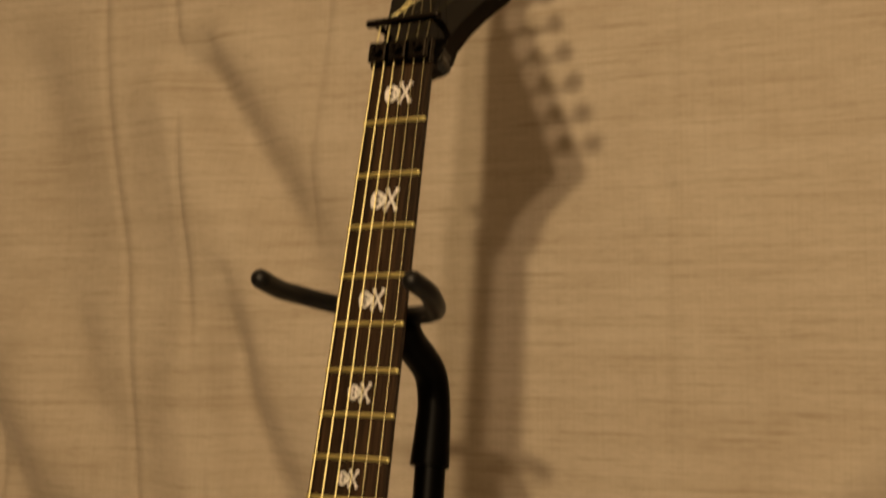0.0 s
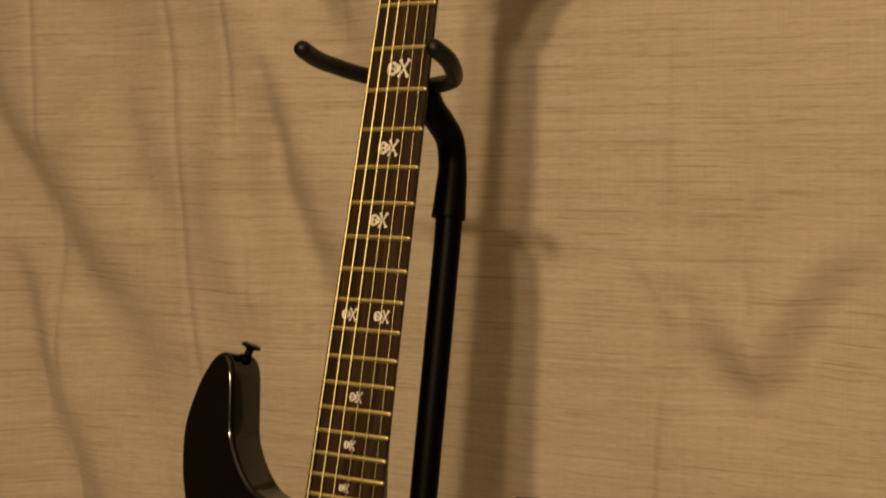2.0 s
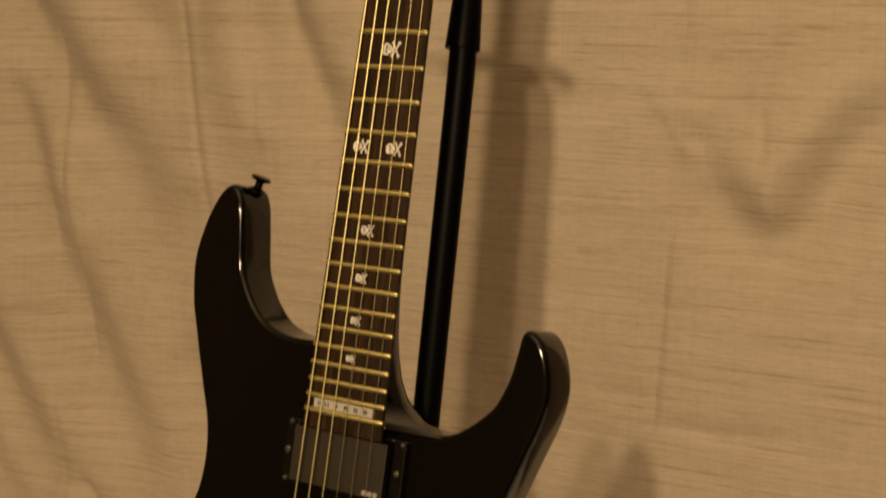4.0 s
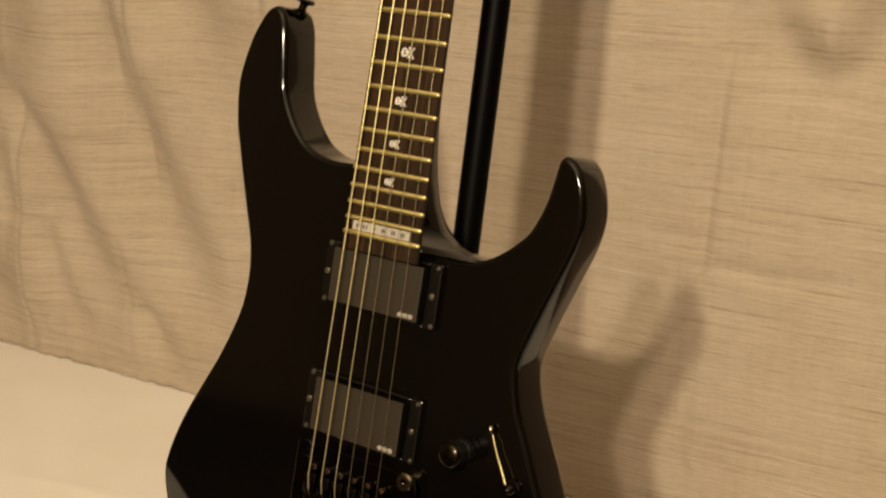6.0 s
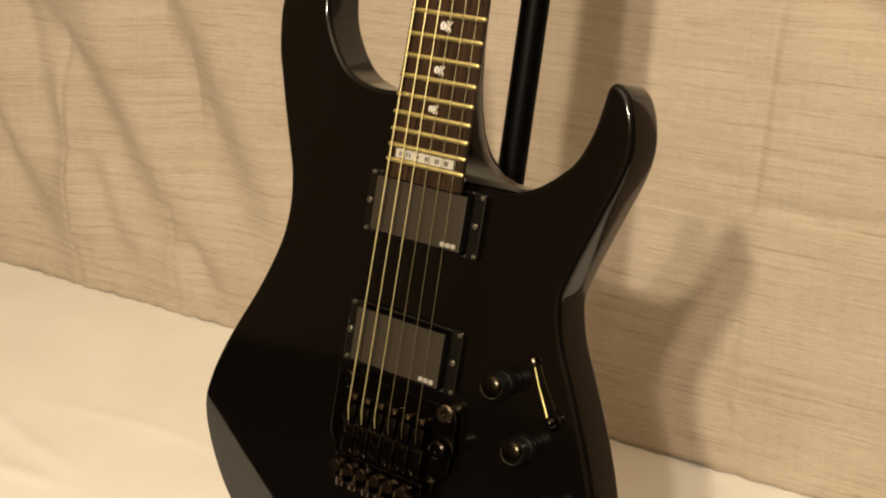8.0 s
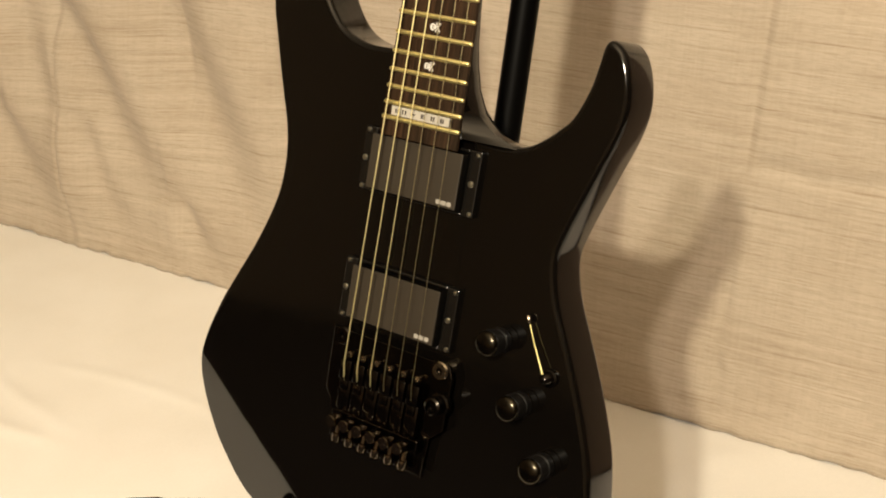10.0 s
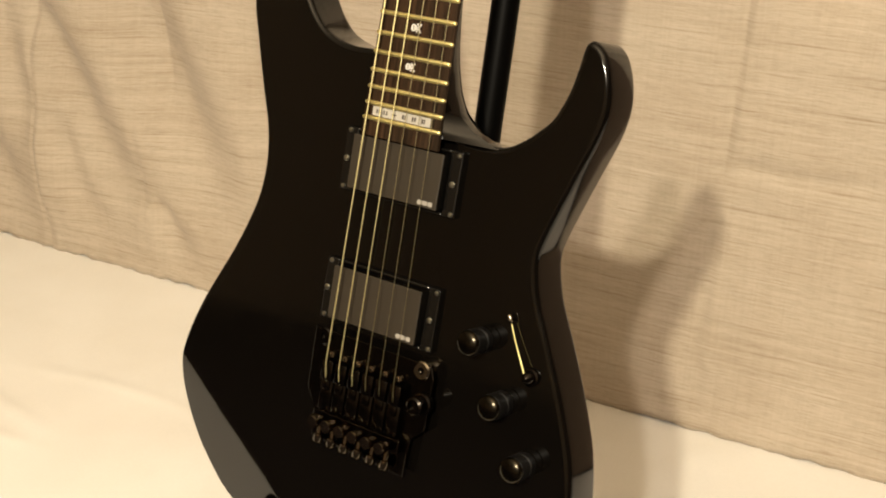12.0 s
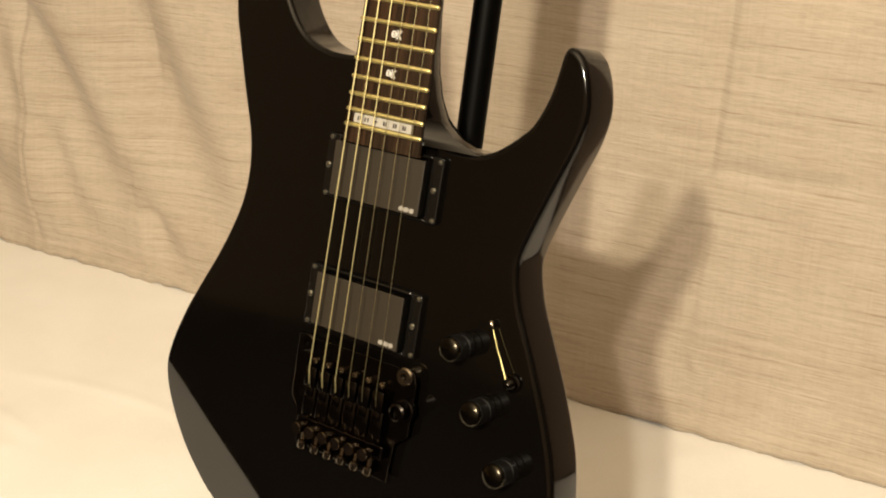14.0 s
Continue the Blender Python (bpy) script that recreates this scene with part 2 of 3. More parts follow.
# carpet kept near-black so the body's low reflections stay dark
bm = bmesh.new()
box(bm, -3.4, 3.4, -4.4, 0.52, -0.12, -0.006)
lay("floor", bm, CARPET, "near-black carpet floor beneath the white sheet", "floor")
# unseen walls added to close the room; their tones steer bounce and reflections
for nm, dims in (("wall_north", (-3.4, 3.4, 0.40, 0.52, 0.0, 2.4)), ("wall_south", (-3.4, 3.4, -4.52, -4.4, 0.0, 2.4)),
                 ("wall_west", (-3.52, -3.4, -4.52, 0.52, 0.0, 2.4)), ("wall_east", (3.4, 3.52, -4.52, 0.52, 0.0, 2.4))):
    bm = bmesh.new()
    box(bm, *dims)
    look_of = {"wall_east": (BROWN, "unseen wall added to the room, dark brown to dim reflections"), "wall_north": (TAUPE, "unseen wall added behind the curtain, brown to dim reflections")}
    mat, label = look_of.get(nm, (PLASTER, "unseen tan plaster wall added to close the room"))
    lay(nm, bm, mat, label, "wall")
# unseen ceiling, added; its warm cream lifts the shadows
bm = bmesh.new()
box(bm, -3.52, 3.52, -4.52, 0.52, 2.4, 2.5)
lay("ceiling", bm, WHITEWASH, "unseen cream ceiling added to close the room and fill shadows", "ceiling")


def seg_field(X, Z, pts):
    """Signed sideways distance and share of the way along a line of points, on a grid."""
    best, sign, along = np.full(X.shape, 9.0), np.zeros(X.shape), np.zeros(X.shape)
    pts = [(p.x, p.y) for p in spline([(a, b, 0) for a, b in pts], steps=5)]
    n = len(pts) - 1
    for i in range(n):
        (ax, az), (bx, bz) = pts[i], pts[i + 1]
        dx, dz = bx - ax, bz - az
        l2 = dx * dx + dz * dz
        s = np.clip(((X - ax) * dx + (Z - az) * dz) / l2, 0, 1)
        d = np.hypot(X - ax - s * dx, Z - az - s * dz)
        c = np.sign((X - ax) * dz - (Z - az) * dx)
        hit = d < best
        best, sign, along = np.where(hit, d, best), np.where(hit, c, sign), np.where(hit, (i + s) / n, along)
    return best * sign, along


def cloth_noise(X, Z, sx, sz, seed, layers=3):
    rng = np.random.RandomState(seed)
    out = np.zeros(X.shape)
    for k in range(layers * 5):
        f = 1.6 ** (k // 5)
        a, p = rng.uniform(0, 2 * np.pi), rng.uniform(0, 2 * np.pi)
        out += np.sin(2 * np.pi * f * (np.cos(a) * X / sx + np.sin(a) * Z / sz) + p) / f
    return out / (layers * 2.5)


def grid_mesh(name, P, thick, mat):
    """A sheet from a grid of points P (rows, columns, 3), with a back face at thick behind it."""
    r, c = P.shape[:2]
    verts = np.concatenate([P.reshape(-1, 3), (P + thick).reshape(-1, 3)])
    idx = np.arange(r * c).reshape(r, c)
    f = np.stack([idx[:-1, :-1], idx[:-1, 1:], idx[1:, 1:], idx[1:, :-1]], -1).reshape(-1, 4)
    rim = np.concatenate([idx[0, :], idx[1:, -1], idx[-1, -2::-1], idx[-2:0:-1, 0]])
    nxt = np.roll(rim, -1)
    o = r * c
    faces = np.concatenate([f, f[:, ::-1] + o, np.stack([nxt, rim, rim + o, nxt + o], -1)])
    me = bpy.data.meshes.new(name)
    me.from_pydata(verts.tolist(), [], faces.tolist())
    me.polygons.foreach_set("use_smooth", np.ones(len(faces), bool))
    me.materials.append(mat)
    me.update()
    return new(name, me)


def hang_curtain():
    xs, zs = np.arange(-1.7, 0.316, 0.004), np.arange(0.0, 1.75, 0.007)
    X, Z = np.meshgrid(xs, zs)
    Y = 0.36 + 0.004 * cloth_noise(X, Z, 0.5, 0.9, 3)
    # long slanting folds of the gathered side: line, depth, width
    folds = [
        ([(-0.412, 1.065), (-0.393, 1.034), (-0.366, 0.994), (-0.333, 0.941), (-0.301, 0.889), (-0.276, 0.844), (-0.252, 0.789), (-0.225, 0.70)], 0.011, 0.015),
        ([(-0.366, 0.83), (-0.354, 0.752), (-0.350, 0.710), (-0.338, 0.667), (-0.318, 0.619), (-0.298, 0.577), (-0.262, 0.50), (-0.235, 0.42)], 0.011, 0.015),
        ([(-0.80, 0.90), (-0.742, 0.755), (-0.718, 0.707), (-0.685, 0.667), (-0.653, 0.620), (-0.621, 0.574), (-0.582, 0.522), (-0.551, 0.464), (-0.529, 0.412), (-0.50, 0.33)], 0.015, 0.023),
        ([(-0.76, 0.68), (-0.733, 0.604), (-0.711, 0.535), (-0.692, 0.445), (-0.668, 0.350), (-0.634, 0.272), (-0.601, 0.222), (-0.569, 0.163), (-0.535, 0.095), (-0.50, 0.02)], 0.014, 0.023),
        ([(-0.93, 0.47), (-0.876, 0.372), (-0.823, 0.311), (-0.790, 0.254), (-0.758, 0.189), (-0.724, 0.132), (-0.691, 0.066), (-0.66, 0.010)], 0.013, 0.022),
        ([(-0.96, 0.45), (-0.934, 0.373), (-0.909, 0.299), (-0.890, 0.215), (-0.872, 0.137), (-0.855, 0.050)], 0.011, 0.018),
        ([(-1.05, 0.32), (-1.00, 0.20), (-0.973, 0.142), (-0.944, 0.079), (-0.915, 0.010)], 0.011, 0.020),
        ([(-0.83, 0.22), (-0.805, 0.13), (-0.782, 0.06), (-0.765, 0.01)], 0.006, 0.013),
        ([(-0.665, 0.12), (-0.640, 0.06), (-0.615, 0.01)], 0.006, 0.011),
        ([(-0.560, 0.82), (-0.547, 0.753), (-0.538, 0.702), (-0.505, 0.657), (-0.482, 0.600), (-0.455, 0.52)], 0.006, 0.020),
        ([(-0.50, 0.36), (-0.46, 0.22), (-0.42, 0.10), (-0.39, 0.01)], 0.007, 0.022),
        ([(-0.62, 1.10), (-0.585, 0.96), (-0.56, 0.86), (-0.535, 0.78)], 0.006, 0.026),
    ]
    for pts, deep, wide in folds:
        d, s = seg_field(X, Z, pts)
        ends = np.clip(s * 6, 0, 1) * np.clip((1 - s) * 2.6, 0, 1)
        w = 2.15 * wide * (0.6 + 0.8 * s)
        Y += 2.8 * deep * ends * (np.exp(-(d / w) ** 2) - 0.5 * np.exp(-((d - 2.0 * w) / (1.6 * w)) ** 2) - 0.3 * np.exp(-((d + 2.0 * w) / (1.8 * w)) ** 2))
    # the swag hanging from a pinned spot
    d, s = seg_field(X, Z, [(0.089, 0.575), (0.112, 0.544), (0.139, 0.513), (0.165, 0.497), (0.193, 0.512), (0.219, 0.556), (0.242, 0.594), (0.268, 0.625), (0.30, 0.66)])
    ends = np.clip(s * 6, 0.2, 1) * np.clip((1 - s) * 5, 0, 1)
    Y += 0.021 * ends * (np.exp(-(d / 0.034) ** 2) - 0.8 * np.exp(-((d + 0.042) / 0.034) ** 2))
    d, s = seg_field(X, Z, [(0.062, 0.125), (0.069, 0.090), (0.083, 0.076), (0.105, 0.072)])
    Y -= 0.003 * np.clip(s * 4, 0, 1) * np.clip((1 - s) * 3, 0, 1) * np.exp(-(d / 0.005) ** 2)
    d, s = seg_field(X, Z, [(0.087, 0.308), (0.153, 0.304), (0.215, 0.309)])
    Y += 0.006 * np.clip((1 - s) * 3, 0, 1) * np.exp(-(d / 0.008) ** 2)
    # pressed-in vertical creases
    creases = ((-0.389, 0.56, 1.8, 0.0032, 0.085), (-0.466, 0.40, 1.8, 0.0028, 0.09), (-0.668, 0.58, 1.8, 0.0028, 0.05), (-0.652, 0.25, 0.60, 0.0032, 0.04), (-0.866, 0.0, 0.50, 0.0045, 0.008), (-0.687, 0.02, 0.50, 0.0016, 0.0),
               (-0.265, 0.85, 1.8, 0.0024, -0.09), (0.073, 0.30, 0.57, 0.0036, -0.06), (0.066, 0.0, 0.25, 0.002, 0.0), (0.080, 0.60, 1.8, 0.0016, -0.03), (0.30, 0.0, 1.8, 0.003, 0.0))
    for x, z0, z1, deep, slant in creases:
        on = 1 / (1 + np.exp(-(Z - z0) / 0.01)) / (1 + np.exp((Z - z1) / 0.01))
        w = X - x + slant * (Z - 0.5 * (z0 + min(z1, 0.86))) - 0.002 * np.sin(Z * 17 + x * 40)
        Y += 1.1 * deep * on * (np.exp(-(w / 0.0050) ** 2) - 0.55 * np.exp(-((w - 0.013) / 0.009) ** 2))
    # little knots where the cloth is pinned
    for x, z in ((0.088, 0.578), (-0.37, 0.81), (-0.392, 1.045), (-0.37, 0.575), (0.073, 0.868)):
        Y -= 0.004 * np.exp(-((X - x) ** 2 + (Z - z) ** 2) / 0.012 ** 2)
        Y += 0.004 * np.exp(-((X - x - 0.012) ** 2 + (Z - z - 0.012) ** 2) / 0.010 ** 2)
    Y += 0.0011 * cloth_noise(X, Z, 0.09, 0.16, 9)
    hem = np.clip(1 - Z / 0.05, 0, 1)
    Y = 0.36 + (Y - 0.36) * np.clip(Z / 0.09, 0.3, 1)
    Y -= 0.005 * hem * (1 + 0.25 * np.sin(X * 61) * np.sin(X * 23) + 0.15 * np.sin(X * 213))
    # the hem hangs a finger's width off the sheet, scalloped
    lift = 0.0075 + 0.0018 * np.sin(X * 57) * np.sin(X * 19 + 1) + 0.0012 * np.sin(X * 171 + np.sin(X * 37))
    Z = np.maximum(Z, 0) + lift * np.clip(1 - Z / 0.12, 0, 1)
    return grid_mesh("backdrop_curtain", np.stack([X, Y, Z], -1), np.array([0, 0.003, 0]), CURTAIN)


tagged(hang_curtain(), "beige slubbed linen curtain hanging as a backdrop, softly creased", "curtain")


def lay_sheet():
    u, v = np.linspace(0, 1, 260), np.linspace(0, 1, 130)
    U, V = np.meshgrid(u, v)
    X = -1.9 + 3.4 * U
    front = np.interp(X, [-1.9, -0.36, -0.2, 0.1, 0.6, 1.5], [-0.38, -0.36, -0.35, -0.36, -0.38, -0.40]) + 0.004 * np.sin(X * 31) + 0.003 * np.sin(X * 77)
    Y = front + (0.376 - front) * V
    Z = 0.004 + 0.0022 * (1 + cloth_noise(X, Y, 0.35, 0.35, 21))
    for pts, h in (([(-0.66, 0.09), (-0.55, 0.11), (-0.45, 0.112), (-0.36, 0.10)], 0.0012), ([(-0.9, 0.16), (-0.7, 0.05), (-0.5, 0.0)], 0.002), ([(0.10, 0.34), (0.06, 0.24), (0.08, 0.16)], 0.003), ([(-0.75, 0.0), (-0.62, -0.03), (-0.5, -0.02)], 0.002)):
        d, s = seg_field(X, Y, pts)
        Z += h * np.clip(s * 4, 0, 1) * np.clip((1 - s) * 4, 0, 1) * np.exp(-(d / 0.010) ** 2)
    return grid_mesh("floor_sheet", np.stack([X, Y, Z], -1), np.array([0, 0, -0.004]), SHEET)


tagged(lay_sheet(), "white cotton sheet spread on the floor below the curtain", "sheet")

# ---- electric guitar: x across to the treble side, y into the back, z up the neck, nut at zero ----
SCALE = 0.648
LEAN = pose(0, 0, 0, -14.95, -0.23, -5.93)
BASE = Vector((0.0, 0.035, -0.81))
NUT_AT = Matrix.Translation((0, 0, Z0)) @ LEAN
guitar = thing("electric_guitar", NUT_AT @ Matrix.Translation(BASE), "gloss black electric guitar with skull inlays, resting on a stand", "guitar")


def gpart(name, bm, mat, parent=None, label="", smooth=True):
    bmesh.ops.translate(bm, vec=-BASE, verts=bm.verts[:])
    return part(name, bm, mat, parent or guitar, label, smooth)


def fret_z(n):
    return -SCALE * (1 - 2 ** (-n / 12))


def half_width(z):
    return 0.0208 + 0.0185 * (-z)


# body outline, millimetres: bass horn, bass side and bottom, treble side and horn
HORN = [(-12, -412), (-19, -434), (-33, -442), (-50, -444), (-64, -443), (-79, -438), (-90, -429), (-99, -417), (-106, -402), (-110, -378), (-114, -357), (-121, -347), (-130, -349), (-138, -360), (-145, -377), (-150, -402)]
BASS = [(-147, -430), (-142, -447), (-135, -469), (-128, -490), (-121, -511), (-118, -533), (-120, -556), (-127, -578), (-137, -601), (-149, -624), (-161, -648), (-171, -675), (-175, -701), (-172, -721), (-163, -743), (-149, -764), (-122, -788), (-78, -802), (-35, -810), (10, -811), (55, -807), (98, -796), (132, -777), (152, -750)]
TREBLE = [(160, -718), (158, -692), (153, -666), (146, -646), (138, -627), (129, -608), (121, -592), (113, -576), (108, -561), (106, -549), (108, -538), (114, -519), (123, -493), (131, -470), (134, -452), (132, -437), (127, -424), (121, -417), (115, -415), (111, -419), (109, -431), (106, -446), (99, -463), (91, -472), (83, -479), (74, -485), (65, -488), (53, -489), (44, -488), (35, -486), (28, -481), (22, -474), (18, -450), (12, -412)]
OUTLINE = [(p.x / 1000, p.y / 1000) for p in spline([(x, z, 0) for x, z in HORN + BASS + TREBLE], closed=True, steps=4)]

FRONT, BACK = 0.014, 0.051


from mathutils.geometry import tessellate_polygon


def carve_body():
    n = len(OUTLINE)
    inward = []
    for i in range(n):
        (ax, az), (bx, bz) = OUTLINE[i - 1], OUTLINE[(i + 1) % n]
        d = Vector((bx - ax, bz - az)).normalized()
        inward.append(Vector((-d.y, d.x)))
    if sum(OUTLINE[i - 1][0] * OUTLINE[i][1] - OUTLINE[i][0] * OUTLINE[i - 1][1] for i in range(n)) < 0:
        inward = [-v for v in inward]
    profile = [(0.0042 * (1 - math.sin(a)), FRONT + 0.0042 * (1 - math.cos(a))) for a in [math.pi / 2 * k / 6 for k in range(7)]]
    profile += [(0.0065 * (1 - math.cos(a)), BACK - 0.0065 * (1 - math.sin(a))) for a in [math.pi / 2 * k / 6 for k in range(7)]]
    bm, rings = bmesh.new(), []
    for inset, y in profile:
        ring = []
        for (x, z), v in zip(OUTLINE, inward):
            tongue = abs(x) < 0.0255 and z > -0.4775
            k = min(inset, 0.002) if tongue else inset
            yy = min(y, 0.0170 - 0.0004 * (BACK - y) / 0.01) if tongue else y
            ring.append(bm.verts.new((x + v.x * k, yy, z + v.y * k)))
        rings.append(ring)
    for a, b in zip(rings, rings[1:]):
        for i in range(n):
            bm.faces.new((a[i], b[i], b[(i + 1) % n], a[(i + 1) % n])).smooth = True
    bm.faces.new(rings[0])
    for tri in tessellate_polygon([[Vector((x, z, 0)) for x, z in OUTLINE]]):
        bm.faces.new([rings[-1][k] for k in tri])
    # forearm cut on the bass side of the lower bout: the face rolls over an arc into a flat slope
    line_dir, out_dir = Vector((0.81, 0, -0.59)).normalized(), Vector((-0.59, 0, -0.81)).normalized()
    start, radius, steps = Vector((-0.1140, FRONT, -0.7112)), 0.083, 14
    for k in range(1, steps + 1):
        a = radians(14.0) * k / steps
        at = start + out_dir * radius * math.sin(a) + Vector((0, radius * (1 - math.cos(a)), 0))
        slope = out_dir * math.cos(a) + Vector((0, math.sin(a), 0))
        normal = line_dir.cross(slope)
        if normal.dot(out_dir) < 0:
            normal = -normal
        bmesh.ops.bisect_plane(bm, geom=bm.verts[:] + bm.edges[:] + bm.faces[:], plane_co=at, plane_no=normal, clear_outer=True)
        cut = bmesh.ops.holes_fill(bm, edges=[e for e in bm.edges if e.is_boundary])
        for f in cut["faces"]:
            f.smooth = False
    return bm


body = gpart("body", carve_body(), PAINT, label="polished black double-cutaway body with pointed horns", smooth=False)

# neck: a D-shaped bar that deepens into the heel
bm = bmesh.new()
rings = []
levels = [0.004 - 0.414 * i / 24 for i in range(25)] + [-0.410 - 0.0795 * (i / 22) ** 0.9 for i in range(1, 23)]
for z in levels:
    edge = half_width(z) - 0.0012
    start = np.interp(-z, [0.0, 0.43, 0.447, 0.460, 0.472], [0.0047, 0.0047, 0.0075, 0.0110, 0.0146])
    deep = np.interp(-z, [0.0, 0.12, 0.36, 0.392, 0.41, 0.424, 0.447, 0.460, 0.472, 0.49], [0.0125, 0.0128, 0.0132, 0.0142, 0.0185, 0.0235, 0.0285, 0.031, 0.0352, 0.0358])
    flare = np.interp(-z, [0.0, 0.426, 0.447, 0.460, 0.472, 0.479, 0.484, 0.487, 0.490], [0.0, 0.0, 0.0283, 0.0291, 0.0323, 0.0417, 0.0497, 0.0600, 0.0680])
    ring = [bm.verts.new((edge, 0.0046, z))]
    for k in range(19):
        a = math.pi * k / 18
        w = max(edge, flare) if k < 9 else edge
        ring.append(bm.verts.new((w * math.copysign(abs(math.cos(a)) ** 0.96, math.cos(a)), start + deep * math.sin(a) ** 0.96, z)))
    ring.append(bm.verts.new((-edge, 0.0046, z)))
    rings.append(ring)
for a, b in zip(rings, rings[1:]):
    n = len(a)
    for k in range(n):
        bm.faces.new((a[k], a[(k + 1) % n], b[(k + 1) % n], b[k]))
bm.faces.new(rings[0])
bm.faces.new(rings[-1][::-1])
gpart("neck", bm, PAINT, label="black lacquered neck running into the body")

# fingerboard with a cambered top
CAMBER = 0.35


def board_y(x):
    return x * x / (2 * CAMBER)


bm = bmesh.new()
rings = []
for z in [0.0] + [-0.4975 * k / 12 for k in range(1, 13)]:
    w = half_width(z)
    xs = [w * (k / 5 - 1) for k in range(11)]
    ring = [bm.verts.new((x, 0.0012 + board_y(x), z)) for x in xs] + [bm.verts.new((w, 0.0048, z)), bm.verts.new((-w, 0.0048, z))]
    rings.append(ring)
for a, b in zip(rings, rings[1:]):
    n = len(a)
    for k in range(n):
        bm.faces.new((a[k], a[(k + 1) % n], b[(k + 1) % n], b[k]))
bm.faces.new(rings[0])
bm.faces.new(rings[-1][::-1])
board = gpart("fingerboard", bm, ROSEWOOD, label="dark rosewood fingerboard", smooth=False)

for n in range(1, 25):
    z = fret_z(n)
    w = half_width(z) - 0.0007
    bm = bmesh.new()
    xs = [w * (k / 6 - 1) for k in range(13)]
    tube(bm, [(x, 0.0011 + board_y(x), z) for x in xs], 0.00145, 8)
    gpart("fret", bm, NICKEL, board)


def skull(cx, z, s):
    """Skull beside crossed bones, lying across the board; s is its whole width."""
    y = 0.0010 + board_y(cx)
    root = bmesh.new()
    k = s / 19.0
    head = [(-9.5, 0.5), (-8.6, 3.6), (-6.2, 5.3), (-3.4, 5.0), (-1.2, 3.4), (0.3, 2.9), (1.4, 1.2), (1.4, -1.4), (0.2, -3.0), (-1.4, -3.6), (-3.6, -5.2), (-6.4, -5.2), (-8.7, -4.0)]
    ring = [(p.x * k + cx, p.y * k + z) for p in spline([(a, b, 0) for a, b in head], True, 2)]
    slab(root, ring, y - 0.00015, y + 0.0015)
    ob = gpart("skull_inlay", root, PEARL, board, "pearl skull and crossed bones inlay", False)
    eyes = bmesh.new()
    for ex, ez, r in ((-4.6, 1.9, 1.35), (-4.6, -1.9, 1.35), (-1.9, 0.0, 0.7)):
        lathe(eyes, [(r * k, 0), (r * k * 0.9, 0.0002)], (cx + ex * k, y - 0.0002, z + ez * k), (0, -1, 0), 10)
    gpart("eye_socket", eyes, INK, ob)
    for sgn in (1, -1):
        b = bmesh.new()
        a0, a1 = Vector((cx + 0.8 * k, y, z - sgn * 6.8 * k)), Vector((cx + 8.6 * k, y, z + sgn * 6.8 * k))
        d = (a1 - a0).normalized()
        side = Vector((d.z, 0, -d.x))
        prof = []
        for t, w in ((0, 1.0), (0.06, 1.7), (0.14, 0.9), (0.5, 0.75), (0.86, 0.9), (0.94, 1.7), (1.0, 1.0)):
            prof.append((a0.lerp(a1, t), w * k * 0.95))
        ring = [(p + side * w) for p, w in prof] + [(p - side * w) for p, w in reversed(prof)]
        slab(b, [(p.x, p.z) for p in ring], y - 0.0001 - 0.00008 * sgn, y + 0.0015)
        gpart("bone", b, PEARL, ob, smooth=False)


for n in (1, 3, 5, 7, 9, 12, 15, 17, 19, 21):
    gap = fret_z(n - 1) - fret_z(n)
    zc = (fret_z(n - 1) + fret_z(n)) / 2
    for cx in ((-0.0125, 0.0125) if n == 12 else (0.001,)):
        skull(cx, zc, max(0.0072, 0.6 * gap) if n > 1 else 0.0195)

# pearl plate with illegible dark marks in front of the last fret
zc = (fret_z(23) + fret_z(24)) / 2
bm = slab(bmesh.new(), [(-0.0225, zc - 0.0029), (0.0225, zc - 0.0029), (0.0225, zc + 0.0029), (-0.0225, zc + 0.0029)], 0.0009, 0.003)
plate = gpart("name_plate", bm, IVORY, board, "pearl plate with dark lettering bars", False)
for x, w in ((-0.0190, 0.0010), (-0.0172, 0.0010), (-0.0135, 0.0009), (-0.0113, 0.0009), (-0.0055, 0.0034), (0.0015, 0.0013), (0.0033, 0.0009), (0.0090, 0.0011), (0.0108, 0.0011), (0.0165, 0.0012), (0.0181, 0.0009)):
    bm = bmesh.new()
    box(bm, x - w / 2, x + w / 2, 0.00065, 0.0012, zc - (0.0004 if w > 0.003 else 0.0014), zc + (0.0004 if w > 0.003 else 0.0014))
    gpart("lettering_bar", bm, INK, plate)

# headstock, swept back, tuners along the treble edge
HEAD = [(-21.5, 0), (-21.5, 22), (-24, 60), (-28, 110), (-31, 150), (-30, 185), (-22, 205), (-12, 192), (4, 165), (22, 130), (37, 102), (49, 78), (57, 62), (56, 56), (45, 46), (33, 32), (24, 15), (21, 2)]
TILT = Matrix.Rotation(radians(-11), 4, "X")
bm = slab(bmesh.new(), [(p.x / 1000, p.y / 1000) for p in spline([(a, b, 0) for a, b in HEAD], True, 4)], 0.006, 0.020, 0.0015, 2)
bmesh.ops.transform(bm, matrix=TILT, verts=bm.verts[:])
head = gpart("headstock", bm, PAINT, label="black reversed pointed headstock", smooth=False)
string_x = [-0.0178 + 0.00712 * k for k in range(6)]
posts = []
